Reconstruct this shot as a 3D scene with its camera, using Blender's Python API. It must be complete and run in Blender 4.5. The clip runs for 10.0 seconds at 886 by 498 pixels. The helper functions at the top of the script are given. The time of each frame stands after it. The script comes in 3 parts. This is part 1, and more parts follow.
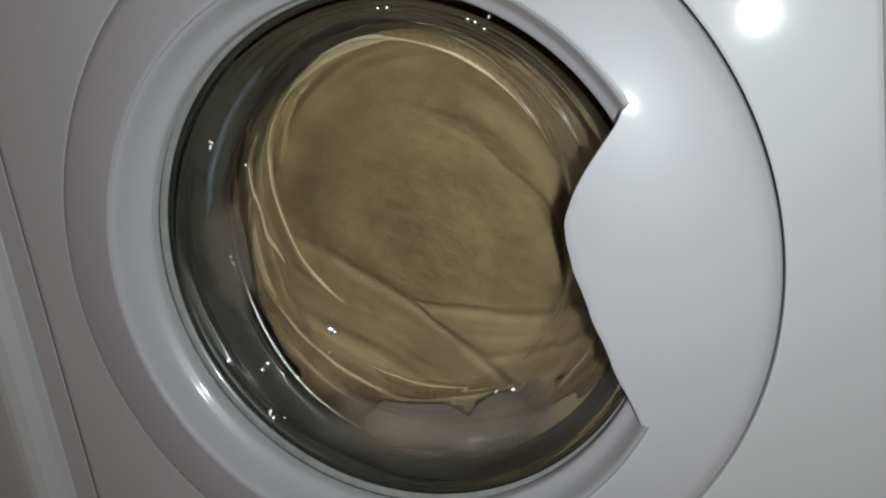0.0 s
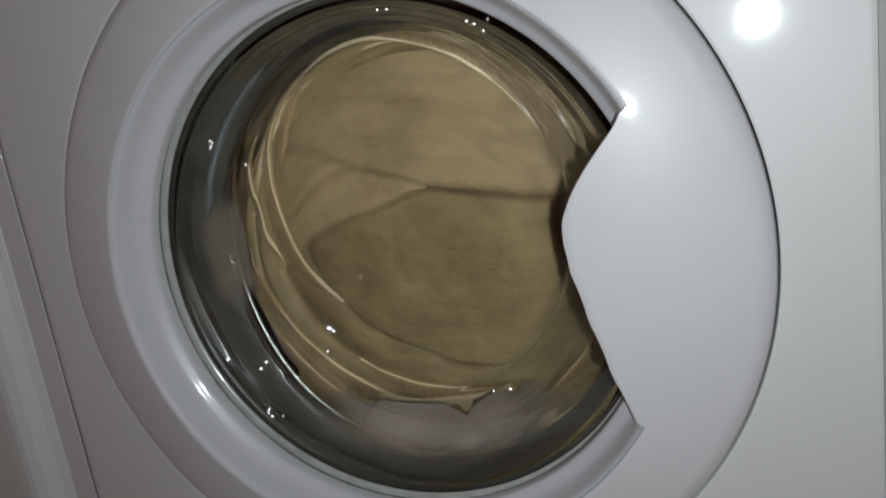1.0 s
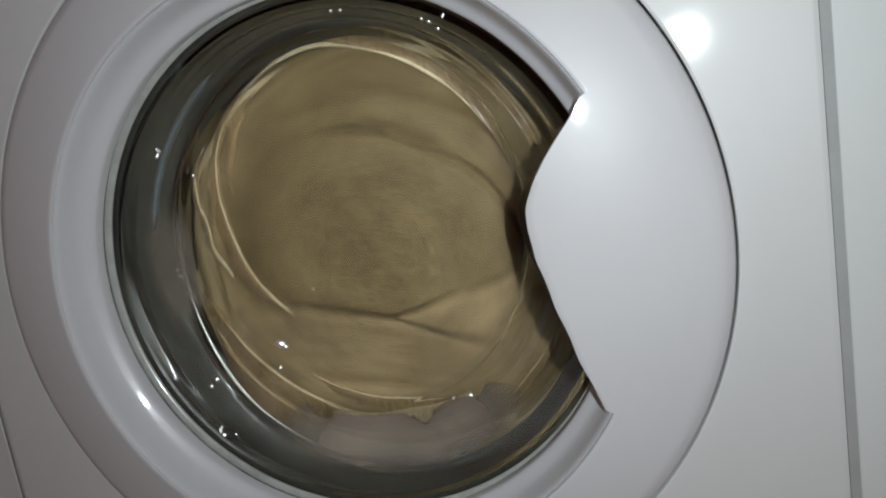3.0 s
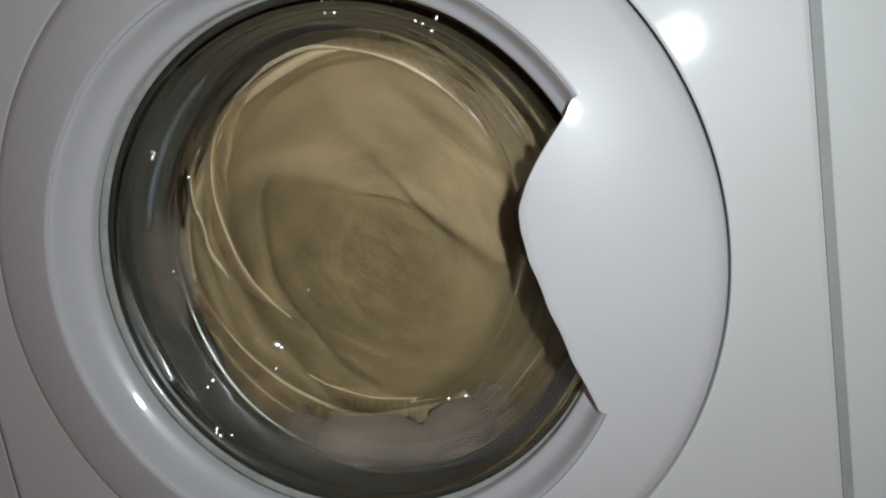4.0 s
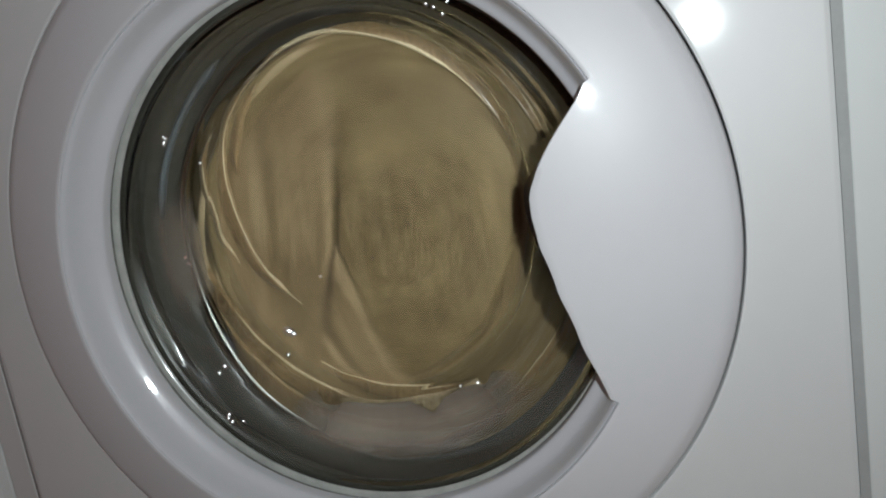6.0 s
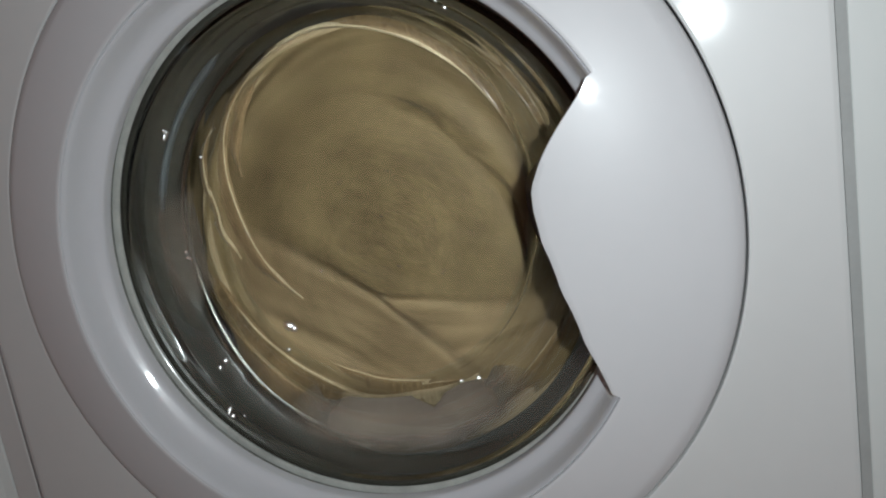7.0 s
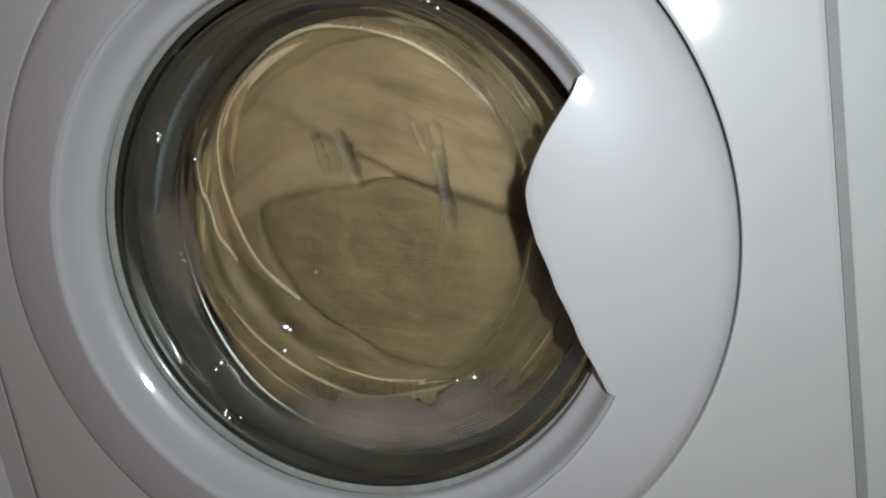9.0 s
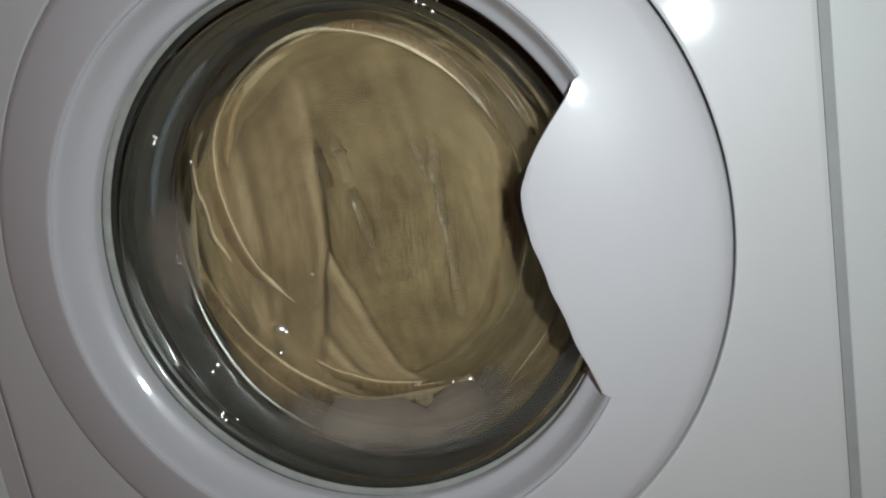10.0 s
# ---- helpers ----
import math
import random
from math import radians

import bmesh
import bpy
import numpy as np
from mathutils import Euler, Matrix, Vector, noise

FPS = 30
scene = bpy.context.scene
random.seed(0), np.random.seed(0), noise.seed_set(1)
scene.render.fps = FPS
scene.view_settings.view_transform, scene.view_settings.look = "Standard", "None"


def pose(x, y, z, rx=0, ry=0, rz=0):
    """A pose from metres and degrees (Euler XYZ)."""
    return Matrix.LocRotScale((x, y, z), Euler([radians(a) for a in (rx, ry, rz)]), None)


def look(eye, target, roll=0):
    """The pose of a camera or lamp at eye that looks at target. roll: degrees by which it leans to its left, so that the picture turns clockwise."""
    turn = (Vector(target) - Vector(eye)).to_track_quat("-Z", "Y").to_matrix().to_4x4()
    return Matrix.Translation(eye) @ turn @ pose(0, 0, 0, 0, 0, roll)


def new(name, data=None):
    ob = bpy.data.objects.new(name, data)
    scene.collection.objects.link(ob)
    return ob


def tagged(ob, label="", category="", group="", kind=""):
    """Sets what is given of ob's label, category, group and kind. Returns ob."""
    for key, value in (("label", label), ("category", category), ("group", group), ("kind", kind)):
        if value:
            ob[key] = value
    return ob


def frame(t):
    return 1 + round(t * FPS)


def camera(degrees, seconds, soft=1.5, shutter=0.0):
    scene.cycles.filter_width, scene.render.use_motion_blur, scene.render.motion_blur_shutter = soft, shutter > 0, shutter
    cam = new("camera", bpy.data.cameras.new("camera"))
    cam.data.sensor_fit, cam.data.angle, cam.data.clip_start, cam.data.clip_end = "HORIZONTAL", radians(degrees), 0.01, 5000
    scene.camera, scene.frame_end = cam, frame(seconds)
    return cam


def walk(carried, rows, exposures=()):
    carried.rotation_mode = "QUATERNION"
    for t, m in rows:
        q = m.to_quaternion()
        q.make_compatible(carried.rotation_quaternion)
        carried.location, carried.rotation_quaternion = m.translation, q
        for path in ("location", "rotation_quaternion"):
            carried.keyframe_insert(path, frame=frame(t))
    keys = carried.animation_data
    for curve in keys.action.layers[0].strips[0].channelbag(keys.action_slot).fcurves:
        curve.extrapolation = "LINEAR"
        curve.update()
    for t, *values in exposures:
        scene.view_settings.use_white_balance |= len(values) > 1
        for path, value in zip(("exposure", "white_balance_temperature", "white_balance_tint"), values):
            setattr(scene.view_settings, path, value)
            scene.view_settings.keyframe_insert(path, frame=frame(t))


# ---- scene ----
cam = camera(57, 10.0, soft=2.0, shutter=0.13)
CX, ZC, DRUM = -0.0085, 0.43, -0.016          # door centre, and how far the drum's axis lies below it; the front panel lies in the plane y = 0

# seconds, x, y, z above the door's centre, yaw, pitch, roll
PATH = [
    (0, 0.2218, -0.4764, 0.1392, 20.66, -13.82, -8.88),
    (0.5, 0.2240, -0.4810, 0.1405, 20.65, -13.77, -8.80),
    (1, 0.2235, -0.4799, 0.1402, 20.58, -13.83, -8.61),
    (1.5, 0.2214, -0.4756, 0.1389, 20.65, -14.14, -8.57),
    (2, 0.2213, -0.4755, 0.1389, 20.55, -14.17, -8.21),
    (2.1, 0.2213, -0.4753, 0.1388, 20.52, -14.11, -8.36),
    (2.2, 0.1971, -0.4893, 0.1053, 15.11, -10.96, -9.26),
    (2.3, 0.1971, -0.4892, 0.1053, 15.03, -10.97, -9.24),
    (2.5, 0.1972, -0.4897, 0.1055, 14.91, -10.86, -9.10),
    (4, 0.2016, -0.4924, 0.1073, 14.72, -10.92, -9.14),
    (4.5, 0.2029, -0.4918, 0.1074, 15.14, -10.83, -9.13),
    (5, 0.2043, -0.4888, 0.1060, 15.82, -11.42, -9.49),
    (5.5, 0.2061, -0.4872, 0.1051, 16.13, -11.43, -9.47),
    (7, 0.2044, -0.4854, 0.1041, 16.29, -11.91, -9.28),
    (7.5, 0.2041, -0.4866, 0.1046, 16.24, -11.79, -9.55),
    (8, 0.2041, -0.4857, 0.1045, 16.06, -11.88, -9.44),
    (8.5, 0.2042, -0.4843, 0.1037, 15.69, -11.71, -9.72),
    (9, 0.2046, -0.4865, 0.1048, 15.91, -12.00, -9.66),
    (9.5, 0.2049, -0.4872, 0.1053, 16.01, -12.13, -9.74),
    (10, 0.2054, -0.4882, 0.1060, 15.62, -11.98, -9.73),
]


def aim(x, y, z, yaw, pitch, roll):
    a, b = radians(yaw), radians(pitch)
    eye = Vector((x, y, z + ZC))
    way = Vector((-math.sin(a) * math.cos(b), math.cos(a) * math.cos(b), math.sin(b)))
    return look(eye, eye + way, roll)


walk(cam, [(t, aim(*p)) for t, *p in PATH], [(0.0, -0.2), (2.1, -0.2), (2.2, -0.05), (10.0, -0.03)])

# ---- light: a dark utility room, lit by the small white torch beside the lens ----
world = bpy.data.worlds.new("dark_room")
scene.world = world
world.use_nodes = True
world.node_tree.nodes["Background"].inputs[0].default_value = (0.5, 0.5, 0.5, 1)
world.node_tree.nodes["Background"].inputs[1].default_value = 0.02

torch = bpy.data.lights.new("torch", "AREA")
torch.shape, torch.size, torch.energy, torch.color = "DISK", 0.006, 1.73, (0.905, 1.0, 1.036)
lamp = new("torch", torch)
lamp.matrix_world = look((0.2545, -0.486, ZC + 0.1225), (0.09, 0.0, ZC + 0.075))


# ---- materials ----
def shader(name, colour, rough=0.5, metal=0.0, coat=0.0, vary=0.0, scale=20.0, bump=0.0, bscale=60.0, spec=0.5):
    m = bpy.data.materials.new(name)
    m.use_nodes = True
    nt = m.node_tree
    b = nt.nodes["Principled BSDF"]
    b.inputs["Base Color"].default_value = (*colour, 1)
    b.inputs["Roughness"].default_value = rough
    b.inputs["Metallic"].default_value = metal
    b.inputs["Coat Weight"].default_value = coat
    b.inputs["Coat Roughness"].default_value = 0.075
    b.inputs["Specular IOR Level"].default_value = spec
    co = nt.nodes.new("ShaderNodeTexCoord")
    if vary:
        n1, n2 = nt.nodes.new("ShaderNodeTexNoise"), nt.nodes.new("ShaderNodeTexNoise")
        n1.inputs["Scale"].default_value, n2.inputs["Scale"].default_value = scale, scale * 11
        n1.inputs["Detail"].default_value = 6
        mixer = nt.nodes.new("ShaderNodeMath")
        mixer.operation = "MULTIPLY_ADD"
        nt.links.new(co.outputs["Object"], n1.inputs["Vector"])
        nt.links.new(co.outputs["Object"], n2.inputs["Vector"])
        nt.links.new(n2.outputs["Fac"], mixer.inputs[0])
        mixer.inputs[1].default_value = 0.35
        nt.links.new(n1.outputs["Fac"], mixer.inputs[2])
        ramp = nt.nodes.new("ShaderNodeMapRange")
        ramp.inputs["From Min"].default_value, ramp.inputs["From Max"].default_value = 0.4, 0.95
        ramp.inputs["To Min"].default_value, ramp.inputs["To Max"].default_value = 1 - vary, 1 + vary
        nt.links.new(mixer.outputs[0], ramp.inputs["Value"])
        tint = nt.nodes.new("ShaderNodeVectorMath")
        tint.operation = "SCALE"
        tint.inputs[0].default_value = colour
        nt.links.new(ramp.outputs["Result"], tint.inputs["Scale"])
        nt.links.new(tint.outputs["Vector"], b.inputs["Base Color"])
        rr = nt.nodes.new("ShaderNodeMapRange")
        rr.inputs["To Min"].default_value, rr.inputs["To Max"].default_value = rough * 0.85, min(1, rough * 1.2)
        nt.links.new(n1.outputs["Fac"], rr.inputs["Value"])
        nt.links.new(rr.outputs["Result"], b.inputs["Roughness"])
        if coat:                                   # smears on the gloss
            sm = nt.nodes.new("ShaderNodeMapRange")
            sm.inputs["From Min"].default_value, sm.inputs["From Max"].default_value = 0.52, 0.76
            sm.inputs["To Min"].default_value, sm.inputs["To Max"].default_value = 0.034, 0.085
            nt.links.new(mixer.outputs[0], sm.inputs["Value"])
            nt.links.new(sm.outputs["Result"], b.inputs["Coat Roughness"])
    if bump:
        n3, bp = nt.nodes.new("ShaderNodeTexNoise"), nt.nodes.new("ShaderNodeBump")
        n3.inputs["Scale"].default_value, n3.inputs["Detail"].default_value = bscale, 4
        bp.inputs["Strength"].default_value, bp.inputs["Distance"].default_value = bump, 0.002
        nt.links.new(co.outputs["Object"], n3.inputs["Vector"])
        nt.links.new(n3.outputs["Fac"], bp.inputs["Height"])
        nt.links.new(bp.outputs["Normal"], b.inputs["Normal"])
    return m


ENAMEL = shader("white_enamel", (0.80, 0.80, 0.79), 0.42, coat=0.55, vary=0.03, scale=5, bump=0.012, bscale=170)
PLASTIC = shader("white_plastic", (0.78, 0.775, 0.79), 0.40, coat=0.7, vary=0.02, scale=9, bump=0.008, bscale=150)
INNER = shader("cool_white_plastic", (0.765, 0.765, 0.795), 0.35, coat=0.8, vary=0.02, scale=12)
TRIM = shader("grey_trim", (0.36, 0.36, 0.33), 0.25, coat=1.0, vary=0.4, scale=90, bump=0.7, bscale=240)
BEZEL = shader("pale_rim", (0.55, 0.56, 0.52), 0.25, coat=1.0, vary=0.2, scale=60)
SEAM = shader("shaded_joint", (0.36, 0.33, 0.33), 0.7, vary=0.1)
CABINET = shader("white_laminate", (0.78, 0.80, 0.78), 0.4, vary=0.03, scale=4, bump=0.05, bscale=200)
GAP = shader("grey_sealing_strip", (0.44, 0.45, 0.44), 0.6, vary=0.1, scale=30)
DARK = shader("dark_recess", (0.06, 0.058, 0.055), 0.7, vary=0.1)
# dark plastic; also stands for shade beside the grip and on the seal's lip
POCKET = shader("dark_brown_plastic_and_shade", (0.040, 0.021, 0.012), 0.35, vary=0.15, scale=40)
RUBBER = shader("grey_rubber", (0.040, 0.037, 0.030), 0.3, coat=0.8, vary=0.25, scale=22, bump=0.12, bscale=60)
STEEL = shader("stainless_steel", (0.55, 0.54, 0.52), 0.3, metal=1.0, vary=0.08, scale=30)
# strong pink tint, set for the light that the unseen walls throw back
WALL = shader("plaster", (0.82, 0.40, 0.31), 0.8, vary=0.06, scale=6, bump=0.2, bscale=80)
FLOOR = shader("floor_tile", (0.36, 0.24, 0.18), 0.4, vary=0.1, scale=9)


def glass(name, colour, ior=1.5, rough=0.0):
    m = bpy.data.materials.new(name)
    m.use_nodes = True
    nt = m.node_tree
    nt.nodes.remove(nt.nodes["Principled BSDF"])
    g = nt.nodes.new("ShaderNodeBsdfGlass")
    g.inputs["Color"].default_value = (*colour, 1)
    g.inputs["IOR"].default_value, g.inputs["Roughness"].default_value = ior, rough
    nt.links.new(g.outputs[0], nt.nodes["Material Output"].inputs["Surface"])
    return m


GLASS = glass("door_glass", (0.955, 0.965, 0.95), 1.47)
WATER = glass("water", (0.90, 0.895, 0.87), 1.33)
water_nodes = WATER.node_tree.nodes
gleam, both = water_nodes.new("ShaderNodeBsdfGlossy"), water_nodes.new("ShaderNodeMixShader")
gleam.inputs["Roughness"].default_value, both.inputs[0].default_value = 0.18, 0.08
WATER.node_tree.links.new(water_nodes["Glass BSDF"].outputs[0], both.inputs[1])
WATER.node_tree.links.new(gleam.outputs[0], both.inputs[2])
WATER.node_tree.links.new(both.outputs[0], water_nodes["Material Output"].inputs["Surface"])
# clear beads with raised gloss, in place of torch glints on the wet glass
BEAD = bpy.data.materials.new("glint_water")
BEAD.use_nodes = True
bead_nodes = BEAD.node_tree.nodes
bead_nodes.remove(bead_nodes["Principled BSDF"])
clear, shine, blend = bead_nodes.new("ShaderNodeBsdfTransparent"), bead_nodes.new("ShaderNodeBsdfGlossy"), bead_nodes.new("ShaderNodeMixShader")
shine.inputs["Roughness"].default_value, blend.inputs[0].default_value = 0.2, 0.32
BEAD.node_tree.links.new(clear.outputs[0], blend.inputs[1])
BEAD.node_tree.links.new(shine.outputs[0], blend.inputs[2])
BEAD.node_tree.links.new(blend.outputs[0], bead_nodes["Material Output"].inputs["Surface"])


def cloth(name, light, dark, wind):
    """Wet cloth: soft streaks that wind round the drum's axis, and a fine weave."""
    m = bpy.data.materials.new(name)
    m.use_nodes = True
    nt = m.node_tree
    N, L = nt.nodes.new, nt.links.new
    b = nt.nodes["Principled BSDF"]
    b.inputs["Roughness"].default_value = 0.62
    b.inputs["Specular IOR Level"].default_value = 0.3
    b.inputs["Sheen Weight"].default_value = 0.08
    co, sep = N("ShaderNodeTexCoord"), N("ShaderNodeSeparateXYZ")
    L(co.outputs["Object"], sep.inputs[0])

    def calc(op, a, c=None):
        n = N("ShaderNodeMath")
        n.operation = op
        for i, v in enumerate((a, c)):
            if v is None:
                continue
            if isinstance(v, (int, float)):
                n.inputs[i].default_value = v
            else:
                L(v, n.inputs[i])
        return n.outputs[0]

    x, z = sep.outputs["X"], sep.outputs["Z"]
    r = calc("SQRT", calc("ADD", calc("MULTIPLY", x, x), calc("MULTIPLY", z, z)))
    streak = N("ShaderNodeCombineXYZ")
    warp = N("ShaderNodeTexNoise")
    warp.inputs["Scale"].default_value, warp.inputs["Detail"].default_value = 13, 2
    L(co.outputs["Object"], warp.inputs["Vector"])
    L(calc("MULTIPLY", calc("ADD", r, calc("MULTIPLY", warp.outputs["Fac"], 0.10)), 17.0), streak.inputs[0])
    L(calc("ADD", calc("MULTIPLY", x, wind), calc("MULTIPLY", z, 0.4)), streak.inputs[1])
    L(calc("MULTIPLY", z, wind), streak.inputs[2])
    weave = N("ShaderNodeCombineXYZ")
    L(calc("MULTIPLY", x, 420.0), weave.inputs[0])
    L(calc("MULTIPLY", z, 70.0), weave.inputs[2])
    n4 = N("ShaderNodeTexNoise")
    n4.inputs["Scale"].default_value, n4.inputs["Detail"].default_value = 1.0, 3
    L(weave.outputs[0], n4.inputs["Vector"])
    n1 = N("ShaderNodeTexNoise")
    n1.inputs["Scale"].default_value, n1.inputs["Detail"].default_value = 1.8, 5
    L(streak.outputs[0], n1.inputs["Vector"])
    n2 = N("ShaderNodeTexNoise")
    n2.inputs["Scale"].default_value, n2.inputs["Detail"].default_value = 48, 7
    L(co.outputs["Object"], n2.inputs["Vector"])
    n3 = N("ShaderNodeTexNoise")
    n3.inputs["Scale"].default_value, n3.inputs["Detail"].default_value = 260, 4
    L(co.outputs["Object"], n3.inputs["Vector"])
    s = calc("ADD", calc("MULTIPLY", n1.outputs["Fac"], 0.36), calc("ADD", calc("ADD", calc("MULTIPLY", n2.outputs["Fac"], 0.12), calc("MULTIPLY", n4.outputs["Fac"], 0.28)), calc("MULTIPLY", n3.outputs["Fac"], 0.24)))
    ramp = N("ShaderNodeValToRGB")
    ramp.color_ramp.elements[0].position, ramp.color_ramp.elements[0].color = 0.38, (*dark, 1)
    ramp.color_ramp.elements[1].position, ramp.color_ramp.elements[1].color = 0.62, (*light, 1)
    L(s, ramp.inputs[0])
    L(ramp.outputs[0], b.inputs["Base Color"])
    bp = N("ShaderNodeBump")
    bp.inputs["Strength"].default_value, bp.inputs["Distance"].default_value = 0.75, 0.004
    L(s, bp.inputs["Height"])
    L(bp.outputs["Normal"], b.inputs["Normal"])
    return m


TOWEL = cloth("wet_tan_towel", (0.242, 0.169, 0.080), (0.097, 0.065, 0.028), 11.0)
SHEET = cloth("wet_beige_cloth", (0.330, 0.232, 0.123), (0.158, 0.105, 0.052), 10.0)
HEM = cloth("pale_wet_cloth", (0.53, 0.405, 0.255), (0.24, 0.165, 0.085), 6.0)


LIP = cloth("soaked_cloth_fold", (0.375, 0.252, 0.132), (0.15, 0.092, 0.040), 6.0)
# pale colour in place of the bright arcs of light at the glass bend
EDGE = cloth("bright_arc_cloth", (0.70, 0.575, 0.395), (0.44, 0.335, 0.200), 6.0)
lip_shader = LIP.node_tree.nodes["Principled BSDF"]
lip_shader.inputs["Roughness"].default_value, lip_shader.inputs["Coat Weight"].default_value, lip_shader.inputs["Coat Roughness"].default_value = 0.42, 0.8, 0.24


def foam_material():
    m = shader("soap_foam", (0.190, 0.144, 0.114), 0.7, vary=0.12, scale=30, bump=0.3, bscale=300)
    nt = m.node_tree
    clear, mix = nt.nodes.new("ShaderNodeBsdfTransparent"), nt.nodes.new("ShaderNodeMixShader")
    n, co, ramp = nt.nodes.new("ShaderNodeTexNoise"), nt.nodes.new("ShaderNodeTexCoord"), nt.nodes.new("ShaderNodeMapRange")
    n.inputs["Scale"].default_value, n.inputs["Detail"].default_value = 16, 6
    ramp.inputs["From Min"].default_value, ramp.inputs["From Max"].default_value = 0.3, 0.6
    ramp.inputs["To Min"].default_value, ramp.inputs["To Max"].default_value = 0.86, 0.98
    nt.links.new(co.outputs["Object"], n.inputs["Vector"])
    nt.links.new(n.outputs["Fac"], ramp.inputs["Value"])
    fade, times = nt.nodes.new("ShaderNodeAttribute"), nt.nodes.new("ShaderNodeMath")
    fade.attribute_name, times.operation = "thickness", "MULTIPLY"
    nt.links.new(ramp.outputs["Result"], times.inputs[0])
    nt.links.new(fade.outputs["Fac"], times.inputs[1])
    nt.links.new(times.outputs[0], mix.inputs[0])
    nt.links.new(clear.outputs[0], mix.inputs[1])
    nt.links.new(nt.nodes["Principled BSDF"].outputs[0], mix.inputs[2])
    nt.links.new(mix.outputs[0], nt.nodes["Material Output"].inputs["Surface"])
    return m


FOAM = foam_material()


# ---- building helpers ----
def part(name, bm, material, parent=None, label="", smooth=True):
    me = bpy.data.meshes.new(name)
    bmesh.ops.recalc_face_normals(bm, faces=bm.faces[:])
    if smooth:
        for f in bm.faces:
            f.smooth = f.calc_area() < 0.004
        for e in bm.edges:
            if len(e.link_faces) == 2 and e.calc_face_angle(0) > radians(38):
                e.smooth = False
    bm.to_mesh(me)
    bm.free()
    me.materials.append(material)
    ob = new(name, me)
    ob.parent = parent
    if label:
        tagged(ob, label)
    return ob


def box(x0, x1, y0, y1, z0, z1, bevel=0.0):
    bm = bmesh.new()
    bmesh.ops.create_cube(bm, size=1)
    for v in bm.verts:
        v.co = ((x0 + x1) / 2 + v.co.x * (x1 - x0), (y0 + y1) / 2 + v.co.y * (y1 - y0), (z0 + z1) / 2 + v.co.z * (z1 - z0))
    if bevel:
        bmesh.ops.bevel(bm, geom=bm.edges[:], offset=bevel, segments=3, profile=0.5, affect="EDGES")
    return bm


def loft(rings, closed_profile=False, cap_last=False, wrap=True):
    """Quads between rings of points, one ring after the other."""
    bm = bmesh.new()
    rows = [[bm.verts.new(p) for p in ring] for ring in rings]
    n = len(rows[0])
    pairs = list(zip(rows, rows[1:])) + ([(rows[-1], rows[0])] if closed_profile else [])
    for a, b in pairs:
        for i in range(n if wrap else n - 1):
            j = (i + 1) % n
            bm.faces.new((a[i], a[j], b[j], b[i]))
    if cap_last:
        bm.faces.new(rows[-1])
    return bm


def ease(x):
    x = min(1, max(0, x))
    return x * x * (3 - 2 * x)


def smooth(values, t):
    """A soft curve through evenly spaced values."""
    x = min(max(t, 0.0), 1.0) * (len(values) - 1)
    k = min(int(x), len(values) - 2)
    u = x - k
    p = [values[max(0, min(len(values) - 1, k + q))] for q in (-1, 0, 1, 2)]
    return p[1] + 0.5 * u * (p[2] - p[0] + u * (2 * p[0] - 5 * p[1] + 4 * p[2] - p[3] + u * (3 * (p[1] - p[2]) + p[3] - p[0])))


def at(r, th, y):
    return Vector((CX + r * math.cos(th), y, ZC + r * math.sin(th)))


def turned(profile, n=160, closed=True):
    """A profile of (radius, y) turned about the door's axis."""
    return loft([[at(r, 2 * math.pi * i / n, y) for i in range(n)] for r, y in profile], closed_profile=closed)


def curve(keys):
    """Straight pieces through (x, value) keys, with soft corners."""
    xs, vs = [k[0] for k in keys], [k[1] for k in keys]
    return lambda x: sum(float(np.interp(x + d, xs, vs)) * w for d, w in ((-1.6, 0.2), (-0.8, 0.2), (0, 0.2), (0.8, 0.2), (1.6, 0.2)))


# ---- the room: unseen, its surfaces tinted to bounce warm light ----
X0, X1, Y0, Y1, ZT = -0.92, 0.94, -0.95, 0.62, 2.3
floor = tagged(part("floor", box(X0 - 0.1, X1 + 0.1, Y0 - 0.1, Y1 + 0.1, -0.1, 0), FLOOR, smooth=False), "brown-grey tiled utility room floor", "floor", kind="structure")
tagged(part("ceiling", box(X0 - 0.1, X1 + 0.1, Y0 - 0.1, Y1 + 0.1, ZT, ZT + 0.1), WALL, smooth=False), "unseen ceiling, tinted warm to bounce light", "ceiling", kind="structure")
for nm, b in (("wall_north", (X0 - 0.1, X1 + 0.1, Y1, Y1 + 0.1)), ("wall_south", (X0 - 0.1, X1 + 0.1, Y0 - 0.1, Y0)),
              ("wall_west", (X0 - 0.1, X0, Y0, Y1)), ("wall_east", (X1, X1 + 0.1, Y0, Y1))):
    tagged(part(nm, box(*b, 0, ZT), WALL, smooth=False), "unseen wall of the dark room, tinted warm to bounce pinkish light", "wall", kind="structure")

# ---- the washing machine ----
XL, XR, TOP = -0.3002, 0.2974, 0.85
washer = tagged(new("washing_machine"), "white front-loading washing machine, spinning a load", "washing machine")


